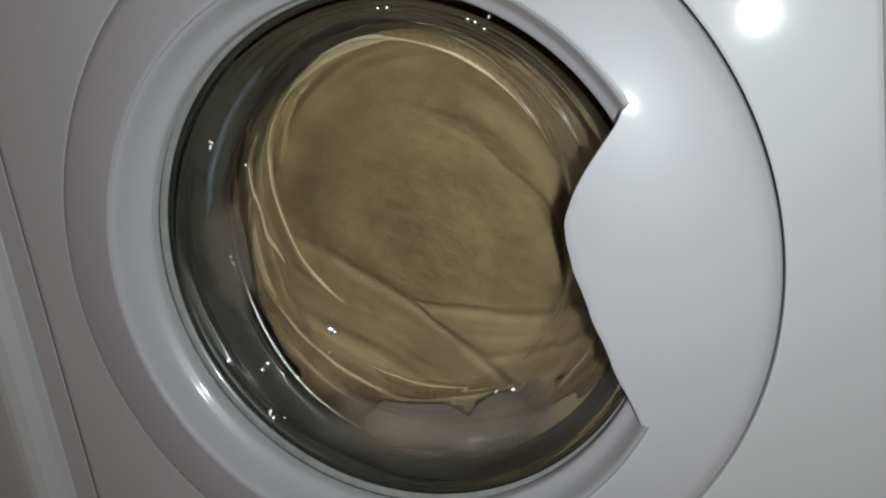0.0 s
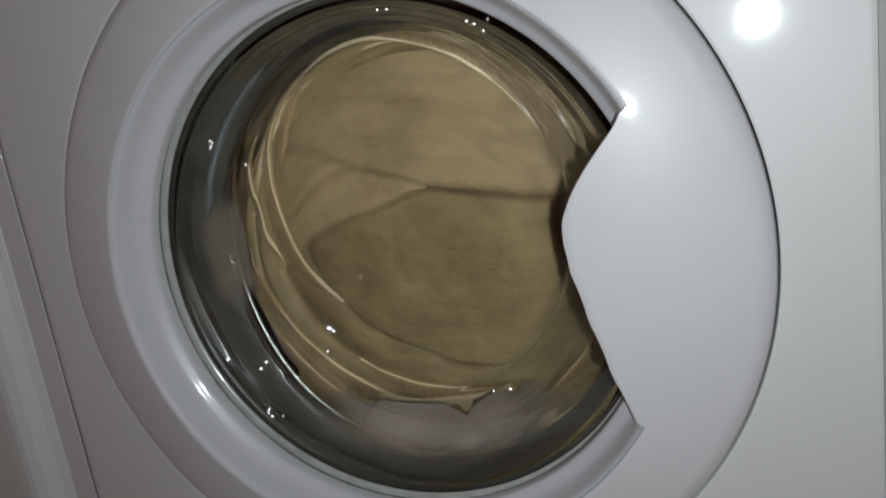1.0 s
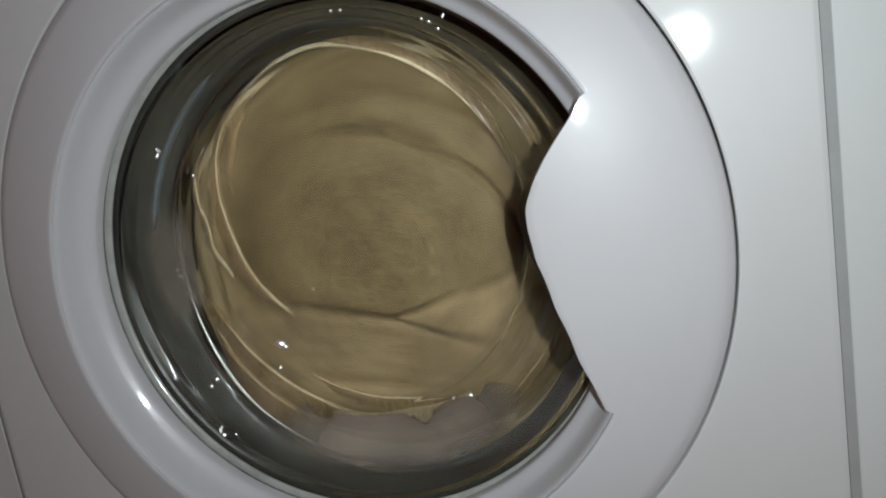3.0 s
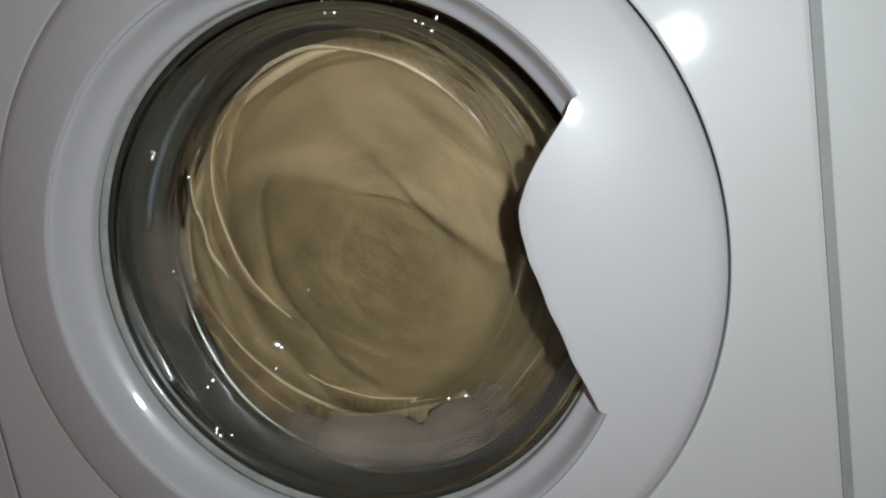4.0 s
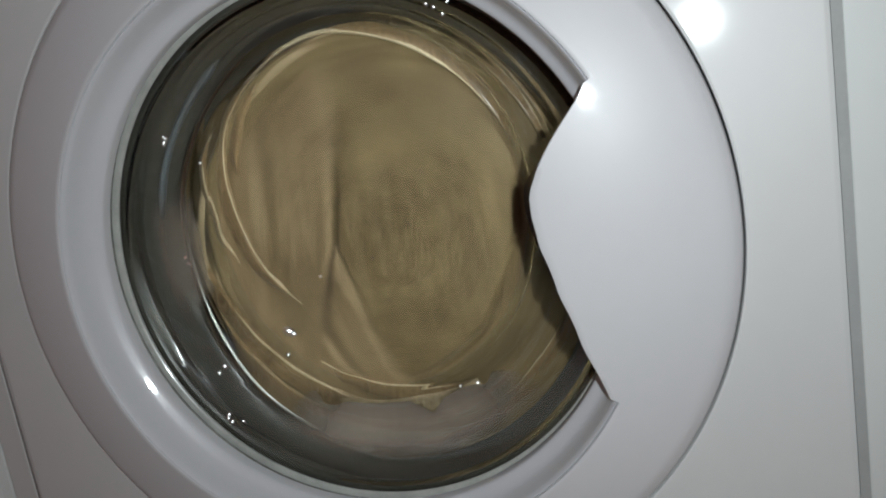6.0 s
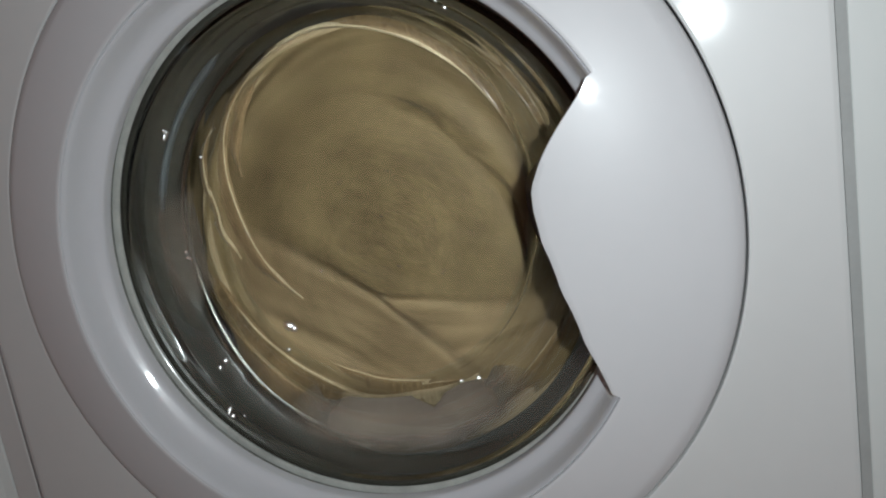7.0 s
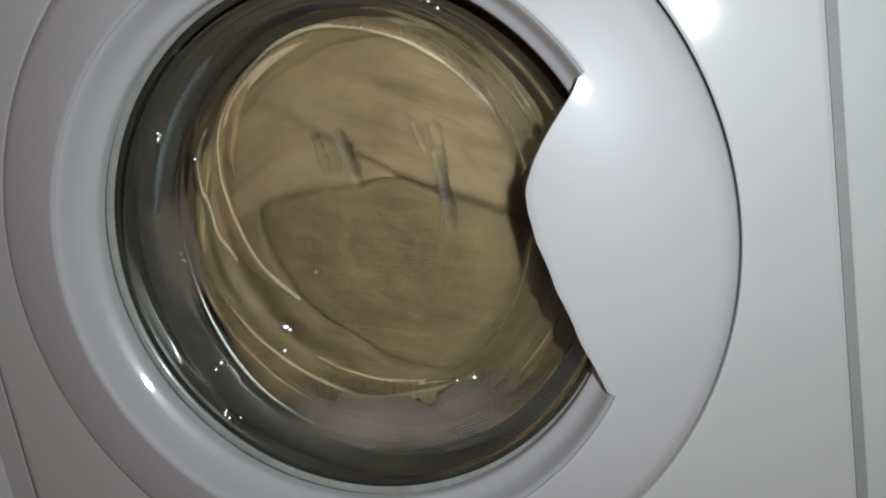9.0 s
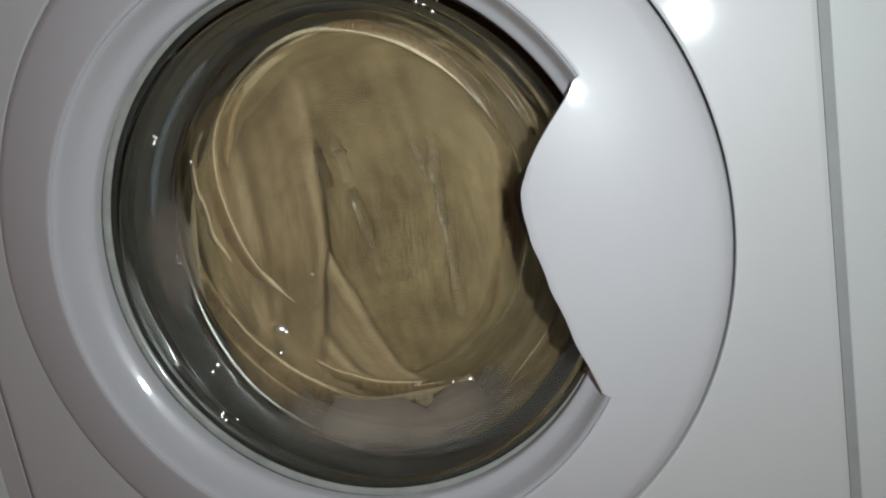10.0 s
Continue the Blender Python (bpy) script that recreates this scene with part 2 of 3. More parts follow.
def front_panel():
    """Sheet with a round opening, folded back at the outside and round the hole."""
    angles = sorted({2 * math.pi * i / 192 for i in range(192)} | {math.atan2(z - ZC, x - CX) % (2 * math.pi) for x in (XL, XR) for z in (0.012, TOP)})

    def edge(a, inset):
        c, s = math.cos(a), math.sin(a)
        hx = (XR - inset - CX) / c if c > 1e-9 else ((XL + inset - CX) / c if c < -1e-9 else 9)
        hz = (TOP - inset - ZC) / s if s > 1e-9 else ((0.012 + inset - ZC) / s if s < -1e-9 else 9)
        return min(hx, hz)
    rings = [[at(0.2534, a, 0.016) for a in angles], [at(0.2534, a, 0.0016) for a in angles], [at(0.2538, a, 0.0005) for a in angles],
             [at(0.2550, a, 0.0) for a in angles], [at(0.2556, a, 0.0) for a in angles], [at(edge(a, 0.0046), a, 0.0) for a in angles], [at(edge(a, 0.0035), a, 0.0) for a in angles], [at(edge(a, 0.0012), a, 0.0008) for a in angles],
             [at(edge(a, 0.0002), a, 0.003) for a in angles], [at(edge(a, 0.0), a, 0.018) for a in angles]]
    return loft(rings)


part("front_panel", front_panel(), ENAMEL, washer)
part("side_panel", box(XL + 0.001, XL + 0.004, 0.018, 0.58, 0.012, TOP), ENAMEL, washer)
part("side_panel", box(XR - 0.004, XR - 0.001, 0.018, 0.58, 0.012, TOP), ENAMEL, washer)
part("back_panel", box(XL + 0.004, XR - 0.004, 0.576, 0.58, 0.012, TOP), STEEL, washer)
part("top_panel", box(XL, XR, 0.018, 0.58, TOP, TOP + 0.02, 0.004), ENAMEL, washer)
part("base", box(XL + 0.02, XR - 0.02, 0.03, 0.56, 0.0, 0.012), DARK, washer)
part("flange", box(-0.3222, XL - 0.0016, 0.0, 0.05, 0.0, TOP, 0.0003), ENAMEL, washer, "narrow white steel flange")
part("seam", box(XL - 0.0016, XL + 0.0008, 0.0010, 0.04, 0.0, TOP), SEAM, washer)
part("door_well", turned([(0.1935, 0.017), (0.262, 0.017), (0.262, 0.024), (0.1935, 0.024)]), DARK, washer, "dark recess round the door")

# the door: a broad white ring that widens into the grip, a dished inner ring and the glass bowl
T_TOP, T_BOT = 27.5, -30.6
grip = curve([(-32, 0.199), (-30.6, 0.193), (-23, 0.168), (-12, 0.148), (0, 0.1372), (8, 0.1362), (13.5, 0.139), (19, 0.151), (23, 0.167), (27.7, 0.199)])


def rise(r):
    if r < 0.2435:
        return -0.0243 + 1.04 * max(0, r - 0.12) ** 2
    return float(np.interp(r, [0.2435, 0.2470, 0.2496, 0.2512, 0.2520, 0.2524], [-0.00844, -0.0064, -0.0042, -0.0016, 0.0006, 0.003]))


def door_ring():
    def inner(a):
        d = math.degrees(a)
        if T_BOT < d < T_TOP:
            return grip(d)
        return 0.199
    fine = [radians(a) for a in np.concatenate([[T_BOT - 0.02], np.linspace(T_BOT + 0.02, T_TOP - 0.02, 90), [T_TOP + 0.02], np.linspace(T_TOP + 2, 360 + T_BOT - 2, 150)])]
    rings = []
    for k in np.concatenate([np.linspace(0, 0.06, 7), np.linspace(0.09, 1, 24)]):
        rings.append([at(0.2524 + (inner(a) + 0.0012 - 0.2524) * k, a, rise(0.2524 + (inner(a) + 0.0012 - 0.2524) * k)) for a in fine])
    rings.append([at(inner(a) + 0.0003, a, rise(inner(a)) + 0.0005) for a in fine])
    rings.append([at(inner(a), a, rise(inner(a)) + 0.0016) for a in fine])
    rings.append([at(inner(a), a, rise(inner(a)) + 0.0052) for a in fine])
    rings.append([at(inner(a) + 0.004, a, rise(inner(a)) + 0.0062) for a in fine])
    rings.append([at(0.247, a, 0.004) for a in fine])
    rings.append([at(0.2518, a, 0.006) for a in fine])
    return loft(rings, closed_profile=True)


door = part("door", door_ring(), PLASTIC, washer, "white plastic door ring with a wide grip")
part("inner_ring", turned([(0.1990, -0.0150), (0.1980, -0.0166), (0.1968, -0.0152), (0.1957, -0.0120), (0.1943, -0.0068), (0.1925, -0.0012), (0.1902, 0.0031), (0.1880, 0.00512), (0.1860, 0.00696), (0.1844, 0.00843), (0.1837, 0.0094), (0.1833, 0.0112), (0.1834, 0.0180), (0.1905, 0.0175), (0.1985, 0.0020)]),
     INNER, door, "dished cool-white plastic ring")
part("glass_seal", turned([(0.1932, 0.0262), (0.1922, 0.0246), (0.1905, 0.0243), (0.1892, 0.0258), (0.1892, 0.0300), (0.1932, 0.0300)]), TRIM, door, "worn grey sealing bead")
part("bezel", turned([(0.1882, 0.0272), (0.1877, 0.0258), (0.1860, 0.0261), (0.1842, 0.0270), (0.1833, 0.0280), (0.1833, 0.0288), (0.1842, 0.0292), (0.1845, 0.0310), (0.1882, 0.0310)]), BEZEL, door, "narrow pale rim of the glass")
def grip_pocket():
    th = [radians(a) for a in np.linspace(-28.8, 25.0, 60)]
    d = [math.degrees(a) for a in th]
    # the recess floor juts inwards, a dark band that adds to the grip's shadow
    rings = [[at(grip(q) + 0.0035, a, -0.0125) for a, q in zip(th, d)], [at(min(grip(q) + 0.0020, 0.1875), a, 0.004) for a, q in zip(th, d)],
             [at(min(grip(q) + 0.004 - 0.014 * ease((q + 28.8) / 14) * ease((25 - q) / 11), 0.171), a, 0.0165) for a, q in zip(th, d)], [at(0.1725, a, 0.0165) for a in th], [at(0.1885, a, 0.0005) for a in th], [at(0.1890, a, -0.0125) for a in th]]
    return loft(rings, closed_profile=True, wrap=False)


part("grip_pocket", grip_pocket(), POCKET, door, "dark brown finger recess behind the grip, widened for the grip's shade")

# the bowl: a round mouth that narrows to a flat oval end
BC = Vector((-0.012, 0.014))


def bowl_point(k, th, out=0.0, y=None, shrink=1.0):
    a, b = (0.1760 + (0.130 - 0.1760) * k + out) * shrink, (0.1760 + (0.145 - 0.1760) * k + out) * shrink
    return Vector((CX + BC.x * k + a * math.cos(th), 0.030 + 0.060 * k if y is None else y, ZC + BC.y * k + b * math.sin(th)))


def glass_bowl():
    n = 128
    ring = [2 * math.pi * i / n for i in range(n)]
    ks = (0.0, 0.12, 0.28, 0.45, 0.62, 0.8)
    f0 = radians(24)
    bend = [f0 + (math.pi / 2 - f0) * i / 14 for i in range(15)]
    dome = ((0.85, 0.0006), (0.78, 0.0010), (0.65, 0.0017), (0.45, 0.0025), (0.25, 0.0030), (0.02, 0.0032))
    inside = [[at(0.1820, a, 0.0295) for a in ring]] + [[bowl_point(k, a) for a in ring] for k in ks]
    outside = [[at(0.1830, a, 0.0330) for a in ring]] + [[bowl_point(k, a, 0.0045 + 0.00035 * math.sin(24 * k)) + Vector((0, 0.003, 0)) for a in ring] for k in np.linspace(0, 0.86, 40)]
    for f in bend:
        s, y = 0.915 + 0.085 * math.cos(f) / math.cos(f0), 0.0850 + 0.0175 * math.sin(f)
        inside.append([bowl_point(1, a, 0, y, s) for a in ring])
        s, y = 0.885 + 0.115 * math.cos(f) / math.cos(f0), 0.0830 + 0.0240 * math.sin(f)
        outside.append([bowl_point(1, a, 0.0045, y, s) for a in ring])
    for s, y in dome:
        inside.append([bowl_point(1, a, 0, 0.1025 + y, s) for a in ring])
        outside.append([bowl_point(1, a, 0.0045, 0.1070 + y, s) for a in ring])
    bm = loft(list(reversed(inside)) + outside, cap_last=True)
    bm.verts.ensure_lookup_table()
    bm.faces.new(bm.verts[:n])
    return bm


bowl = part("glass_bowl", glass_bowl(), GLASS, door, "thick clear wet door glass")
bowl.visible_shadow = False

# the rubber seal between the casing and the drum, in soft folds
SEAL = [(0.1815, 0.0352), (0.1890, 0.0342), (0.1930, 0.0362), (0.1945, 0.0400), (0.1915, 0.0440), (0.1865, 0.0455), (0.1850, 0.0485), (0.1880, 0.0520), (0.1905, 0.0570),
        (0.1880, 0.0630), (0.1780, 0.0665), (0.1675, 0.0690), (0.1635, 0.0720), (0.1625, 0.0750), (0.1650, 0.0775), (0.1800, 0.0790), (0.2000, 0.0800), (0.2250, 0.0850), (0.2250, 0.0380), (0.1960, 0.0335)]


def rubber_seal():
    n = 160
    rings = []
    for i, (r, y) in enumerate(SEAL):
        ring = []
        for k in range(n):
            a = 2 * math.pi * k / n
            w = 0.0012 * math.sin(3 * a + i) + 0.0008 * math.sin(7 * a + 2 * i) if 2 < i < 16 else 0
            low = 0.016 * max(0, -math.sin(a)) ** 1.5 * (1 if 10 < i < 16 else 0.5) if 8 < i < 16 else 0
            ring.append(at(r + w + low, a, y))
        rings.append(ring)
    return loft(rings, closed_profile=True)


part("rubber_seal", rubber_seal(), RUBBER, washer, "dark grey wet rubber door seal")


def lip_ring(dr, y, thick, a0, a1):
    n = 120
    turn = [radians(a0 + (a1 - a0) * k / n) for k in range(n + 1)]
    rings = []
    for q in range(8):
        f = 2 * math.pi * q / 8
        rings.append([at(0.1612 + dr + 0.016 * max(0, -math.sin(a)) ** 1.5 + thick * math.cos(f) * min(1, 0.1 + 8 * k / n, 0.1 + 8 * (1 - k / n)), a, y + thick * math.sin(f)) for k, a in enumerate(turn)])
    return loft(rings, closed_profile=True, wrap=False)


# rings that paint the lip: pale for its highlight, black for its shaded side
part("lip_highlight", lip_ring(-0.0004, 0.0810, 0.0009, -179, -114), shader("pale_lip_highlight", (0.72, 0.71, 0.67), 0.45, coat=1.0, vary=0.3, scale=30), washer, "thin pale ring for the highlight along the seal's wet lip")
part("lip_dark_side", lip_ring(0.0020, 0.0775, 0.0016, -200, -105), POCKET, washer, "black ring for the shaded side of the seal's lip")
# extra fold, paler and bluer than the rubber to paint its sheen
FOLD = shader("sheen_grey_rubber", (0.098, 0.108, 0.115), 0.3, coat=0.9, vary=0.3, scale=40)
part("seal_sheen", lip_ring(0.0115, 0.0655, 0.0034, 122, 168), FOLD, washer, "added seal fold, coloured blue-grey for the rubber's sheen")
# the lip's shaded side again, painted black at the upper left
part("lip_dark_side", lip_ring(0.0020, 0.0775, 0.0016, 118, 168), POCKET, washer, "black ring for the shaded side of the seal's lip")


# the drum, turning with the wash
drum = new("drum")
drum.parent = washer
drum.location = (CX, 0.0, ZC + DRUM)


def turned_about(profile, n=120, closed=True):
    return loft([[Vector((r * math.cos(2 * math.pi * i / n), y, r * math.sin(2 * math.pi * i / n))) for i in range(n)] for r, y in profile], closed_profile=closed)


part("drum_shell", turned_about([(0.186, 0.088), (0.205, 0.088), (0.228, 0.094), (0.236, 0.105), (0.236, 0.42), (0.01, 0.43), (0.01, 0.433), (0.239, 0.424), (0.239, 0.103), (0.230, 0.0915), (0.205, 0.0855), (0.186, 0.0855)]), STEEL, drum, "brushed steel drum")
for i in range(3):
    a = math.radians(120 * i + 40)
    bm = bmesh.new()
    rows = []
    for y in np.linspace(0.19, 0.40, 6):
        row = []
        for w, h in ((-0.03, 0.236), (-0.018, 0.215), (-0.006, 0.200), (0.006, 0.200), (0.018, 0.215), (0.03, 0.236)):
            row.append(bm.verts.new((h * math.cos(a) - w * math.sin(a), y, h * math.sin(a) + w * math.cos(a))))
        rows.append(row)
    for p, q in zip(rows, rows[1:]):
        for k in range(5):
            bm.faces.new((p[k], p[k + 1], q[k + 1], q[k]))
    bm.faces.new(rows[0])
    bm.faces.new(rows[-1])
    part("paddle", bm, STEEL, drum)

# ---- the wash load: one packed towel, a loose cloth folded over it, and a pale hem round it ----
def top_edge(z):
    """x of the free edge of the cloth that lies outermost."""
    return float(np.interp(z, [-0.163, -0.11, -0.073, -0.026, 0.008, 0.063, 0.106, 0.163], [0.064, 0.058, 0.051, 0.0535, 0.052, 0.063, 0.070, 0.080])) + 0.0012 * math.sin(70 * z)


def under_edge(z):
    """x of the slanting edge of the cloth beneath it."""
    return float(np.interp(z, [0.0, 0.008, 0.043, 0.077, 0.108, 0.135, 0.163], [0.056, 0.050, 0.033, 0.016, -0.002, -0.030, -0.075])) + 0.0010 * math.sin(90 * z)


def tuck(r, a):
    """Distance outwards from the curved crease on the towel's far side, and how open it is there."""
    d = math.degrees(a) % 360
    turn = float(np.interp(d, [90, 97, 120, 149, 168, 182, 216, 240], [0.119, 0.116, 0.106, 0.095, 0.092, 0.094, 0.117, 0.128]))
    return r - turn, ease((d - 86) / 14) * ease((244 - d) / 45)


def towel_face(x, z):
    r, a = math.hypot(x, z), math.atan2(z, x)
    y = 0.1152 + 0.0014 * noise.noise(Vector((x * 16, z * 16, 2))) * ease(r / 0.03)
    y += 0.0006 * noise.noise(Vector((x * 70, z * 70, 4))) + 0.0010 * noise.noise(Vector((x * 95 + 20 * z, z * 24, 6)))
    fold = math.sin(2 * a + 60 * r + 1.3 * noise.noise(Vector((x * 9, z * 9, 0))))
    y += 0.0045 * ease((r - 0.09) / 0.05) * (0.5 - 0.5 * fold)
    slack = ease(0.5 + 1.4 * noise.noise(Vector((x * 19, z * 19, 12))))
    d, wide = tuck(r + 0.004 * noise.noise(Vector((x * 26, z * 26, 1))), a)
    y += wide * ((0.001 + 0.0055 * slack) * math.exp(-((d + 0.001) / (0.0016 + 0.0016 * slack)) ** 2) + 0.0028 * math.exp(-abs(d) / 0.010) - 0.0012 * math.exp(-((d - 0.014) / 0.007) ** 2))
    y += 0.0030 * math.exp(-((d - 0.031) / 0.007) ** 2) * wide
    e = x - top_edge(z)
    y += (0.004 + 0.010 * slack) * math.exp(-((e + 0.0018) / (0.0017 + 0.0014 * slack)) ** 2) * (0.2 + 0.8 * ease((0.045 - z) / 0.04) * ease((z + 0.115) / 0.06)) + 0.010 * ease(e / 0.006)
    if z > -0.004:
        e = x - under_edge(z)
        y += (0.0015 + 0.0060 * slack) * math.exp(-((e + 0.0016) / (0.0016 + 0.0010 * slack)) ** 2) * ease((z + 0.004) / 0.012) + 0.008 * ease(e / 0.006) * ease((z + 0.004) / 0.012)
    outer = ease((r - 0.140) / 0.024)
    ridge = 0.5 + 0.5 * math.sin(2 * a + 300 * r + 1.2 * math.sin(3 * a) + 1.5 * noise.noise(Vector((x * 12, z * 12, 7))))
    near = 0.1135 + 0.05 * ease((r - 0.171) / 0.022)
    y += (near + 0.0045 * ridge ** 1.3 - y) * outer
    return max(y, near)


def packed_towel():
    n, rs = 520, np.concatenate([np.linspace(0.0012, 0.168, 210), np.linspace(0.1705, 0.218, 18)])
    rings = [[Vector((r * math.cos(2 * math.pi * i / n), towel_face(r * math.cos(2 * math.pi * i / n), r * math.sin(2 * math.pi * i / n)), r * math.sin(2 * math.pi * i / n))) for i in range(n)] for r in rs]
    rings += [[Vector((0.222 * math.cos(2 * math.pi * i / n), 0.22, 0.222 * math.sin(2 * math.pi * i / n))) for i in range(n)],
              [Vector((0.16 * math.cos(2 * math.pi * i / n), 0.30, 0.16 * math.sin(2 * math.pi * i / n))) for i in range(n)]]
    bm = loft(rings, cap_last=True)
    bm.faces.new([v for v in bm.verts[:n]])
    return bm


towel = tagged(part("wet_towel", packed_towel(), TOWEL), "soaked tan towel packed into the spinning drum", "towel", "wash load")


for k in range(9):                                # lint caught in the weave
    lx, lz = ((-0.03, 0.022), (-0.012, -0.018), (0.018, 0.012), (0.027, -0.034), (-0.047, -0.028), (0.004, 0.046), (-0.058, 0.034), (0.036, -0.012), (-0.02, -0.060))[k]
    bm = bmesh.new()
    bmesh.ops.create_icosphere(bm, subdivisions=1, radius=0.0009 + 0.0002 * (k % 3), matrix=Matrix.Translation((lx, towel_face(lx, lz) - 0.0002, lz)) @ Matrix.Diagonal((1, 0.4, 1.5, 1)))
    part("lint", bm, POCKET, towel, "dark speck of lint" if k == 0 else "")


def folded_cloth(edge_at, z0, base, tilt, beneath=None):
    """A folded cloth from its free edge to the load's rim; beneath: the edge of the cloth that covers it."""
    bm = bmesh.new()
    nu, nv = 90, 130
    front, back = [], []
    for i in range(nu):
        fr, bk = [], []
        for j in range(nv):
            z = z0 + (0.163 - z0) * j / (nv - 1)
            half = math.sqrt(max(0.1635 ** 2 - z * z, 1e-6))
            edge = min(edge_at(z), half - 0.001)
            x = edge + (half - edge) * (i / (nu - 1)) ** 1.3
            d = x - edge
            r = math.hypot(x, z)
            y = base + 0.0022 * (0.5 + 0.5 * math.sin(58 * d + tilt * z + 2 * noise.noise(Vector((x * 8, z * 8, 5))))) * ease(d / 0.03)
            y += 0.0026 * math.exp(-d / 0.0018) + 0.006 * ease((r - 0.13) / 0.03) + 0.0008 * noise.noise(Vector((x * 55, z * 22, 9))) + 0.0012 * noise.noise(Vector((d * 105 + 12 * z, z * 19, base * 5000)))
            y += 0.0036 * math.exp(-((d - 0.056 + 0.12 * z) / 0.007) ** 2)
            if beneath:
                y += 0.0065 * ease((x - beneath(z) + 0.005) / 0.006)
            fr.append(bm.verts.new((x, y, z)))
            bk.append(bm.verts.new((x, y + 0.0030 + 0.012 * ease((r - 0.13) / 0.03), z)))
        front.append(fr)
        back.append(bk)
    for i in range(nu - 1):
        for j in range(nv - 1):
            bm.faces.new((front[i][j], front[i + 1][j], front[i + 1][j + 1], front[i][j + 1]))
            bm.faces.new((back[i][j], back[i][j + 1], back[i + 1][j + 1], back[i + 1][j]))
    for j in range(nv - 1):
        bm.faces.new((front[0][j], front[0][j + 1], back[0][j + 1], back[0][j]))
        bm.faces.new((front[-1][j], back[-1][j], back[-1][j + 1], front[-1][j + 1]))
    for i in range(nu - 1):
        bm.faces.new((front[i][0], back[i][0], back[i + 1][0], front[i + 1][0]))
        bm.faces.new((front[i][-1], front[i + 1][-1], back[i + 1][-1], back[i][-1]))
    return bm


sheet = tagged(part("wet_cloth", folded_cloth(top_edge, -0.163, 0.1138, 9), SHEET), "beige wet cloth folded over the towel", "cloth", "wash load")
lower_sheet = tagged(part("wet_cloth", folded_cloth(under_edge, 0.0, 0.1144, -14, top_edge), SHEET), "beige wet cloth tucked under another fold", "cloth", "wash load")


def hem(a0, a1, r0, r1, width, lift):
    """A rolled edge of cloth that winds outwards round the load."""
    rings = []
    for t in np.linspace(0, 1, 70):
        a, r = a0 + (a1 - a0) * t, r0 + (r1 - r0) * t + 0.003 * math.sin(9 * t)
        w = width * math.sin(math.pi * min(1, 0.06 + 0.9 * t)) ** 0.5
        mid = Vector((r * math.cos(a), 0.1135 + lift + 0.002 * math.sin(13 * t), r * math.sin(a)))
        out = Vector((math.cos(a), 0, math.sin(a)))
        rings.append([mid + out * (w * math.cos(q)) + Vector((0, 0.35 * w * math.sin(q), 0)) for q in (2 * math.pi * k / 12 for k in range(12))])
    bm = loft(rings, cap_last=True)
    bm.faces.new([v for v in bm.verts[:12]])
    return bm


hems = []
for a0, a1, r0, r1, w, lift in ((0.2, 2.5, 0.165, 0.172, 0.0045, 0.0036), (2.2, 4.6, 0.166, 0.171, 0.004, 0.0034), (4.3, 6.7, 0.165, 0.172, 0.0045, 0.0036)):
    hems.append(tagged(part("cloth_hem", hem(a0, a1, r0, r1, w, lift), HEM), "pale rolled hem of a wet cloth", "cloth", "wash load"))


def seal_flap():
    rings = []
    for u, y in ((0.0, 0.1112), (0.0012, 0.1104), (0.004, 0.1106), (0.010, 0.1085), (0.022, 0.1030), (0.022, 0.1050), (0.010, 0.1105), (0.002, 0.1122)):
        ring = []
        for t in np.linspace(0, 1, 90):
            a = radians(80 + 94 * t)
            r = smooth((0.1755, 0.1770, 0.1815, 0.1850, 0.1880), t) + u + 0.0006 * math.sin(23 * t)
            ring.append(Vector((CX + r * math.cos(a), y, ZC + DRUM + r * math.sin(a))))
        rings.append(ring)
    return loft(rings, closed_profile=True, wrap=False)


part("seal_flap", seal_flap(), RUBBER, washer, "dark wet inner flap of the seal")


# ---- still cloth folds added behind the glass, for bright arcs of light at its bend ----
def pressed_fold(a0, a1, radii, widths, lift=0.0, seed=0):
    """A strip of cloth that winds along the rim: a short, rounded inner lip and a long outer slope."""
    rings = []
    for t in np.linspace(0, 1, 90):
        a = radians(a0 + (a1 - a0) * t)
        w = max(0.0004, smooth(widths, t)) * ease(0.08 + t / 0.22) * ease(0.08 + (1 - t) / 0.22) * (1 + 0.22 * noise.noise(Vector((t * 9, seed, 1))))
        r = smooth(radii, t) + 0.0012 * noise.noise(Vector((t * 6, seed, 5)))
        out = Vector((math.cos(a), 0, math.sin(a)))
        deep = 0.0022 + 0.0006 * math.sin(11 * t + a1)
        sink = 0.0042 * (2 - ease(t / 0.25) - ease((1 - t) / 0.25))   # the ends slip under the load
        rings.append([out * (r + w * u) + Vector((0, 0.1131 + sink - lift - deep * v, 0)) for u, v in ((-0.12, -0.6), (-0.10, -0.1), (-0.04, 0.55), (0.04, 0.95), (0.15, 1.0), (0.35, 0.78), (0.65, 0.30), (1.05, -0.4), (1.3, -1.1), (0.3, -1.2))])
    bm = loft(rings, cap_last=True)
    bm.faces.new([v for v in bm.verts[:10]])
    return bm


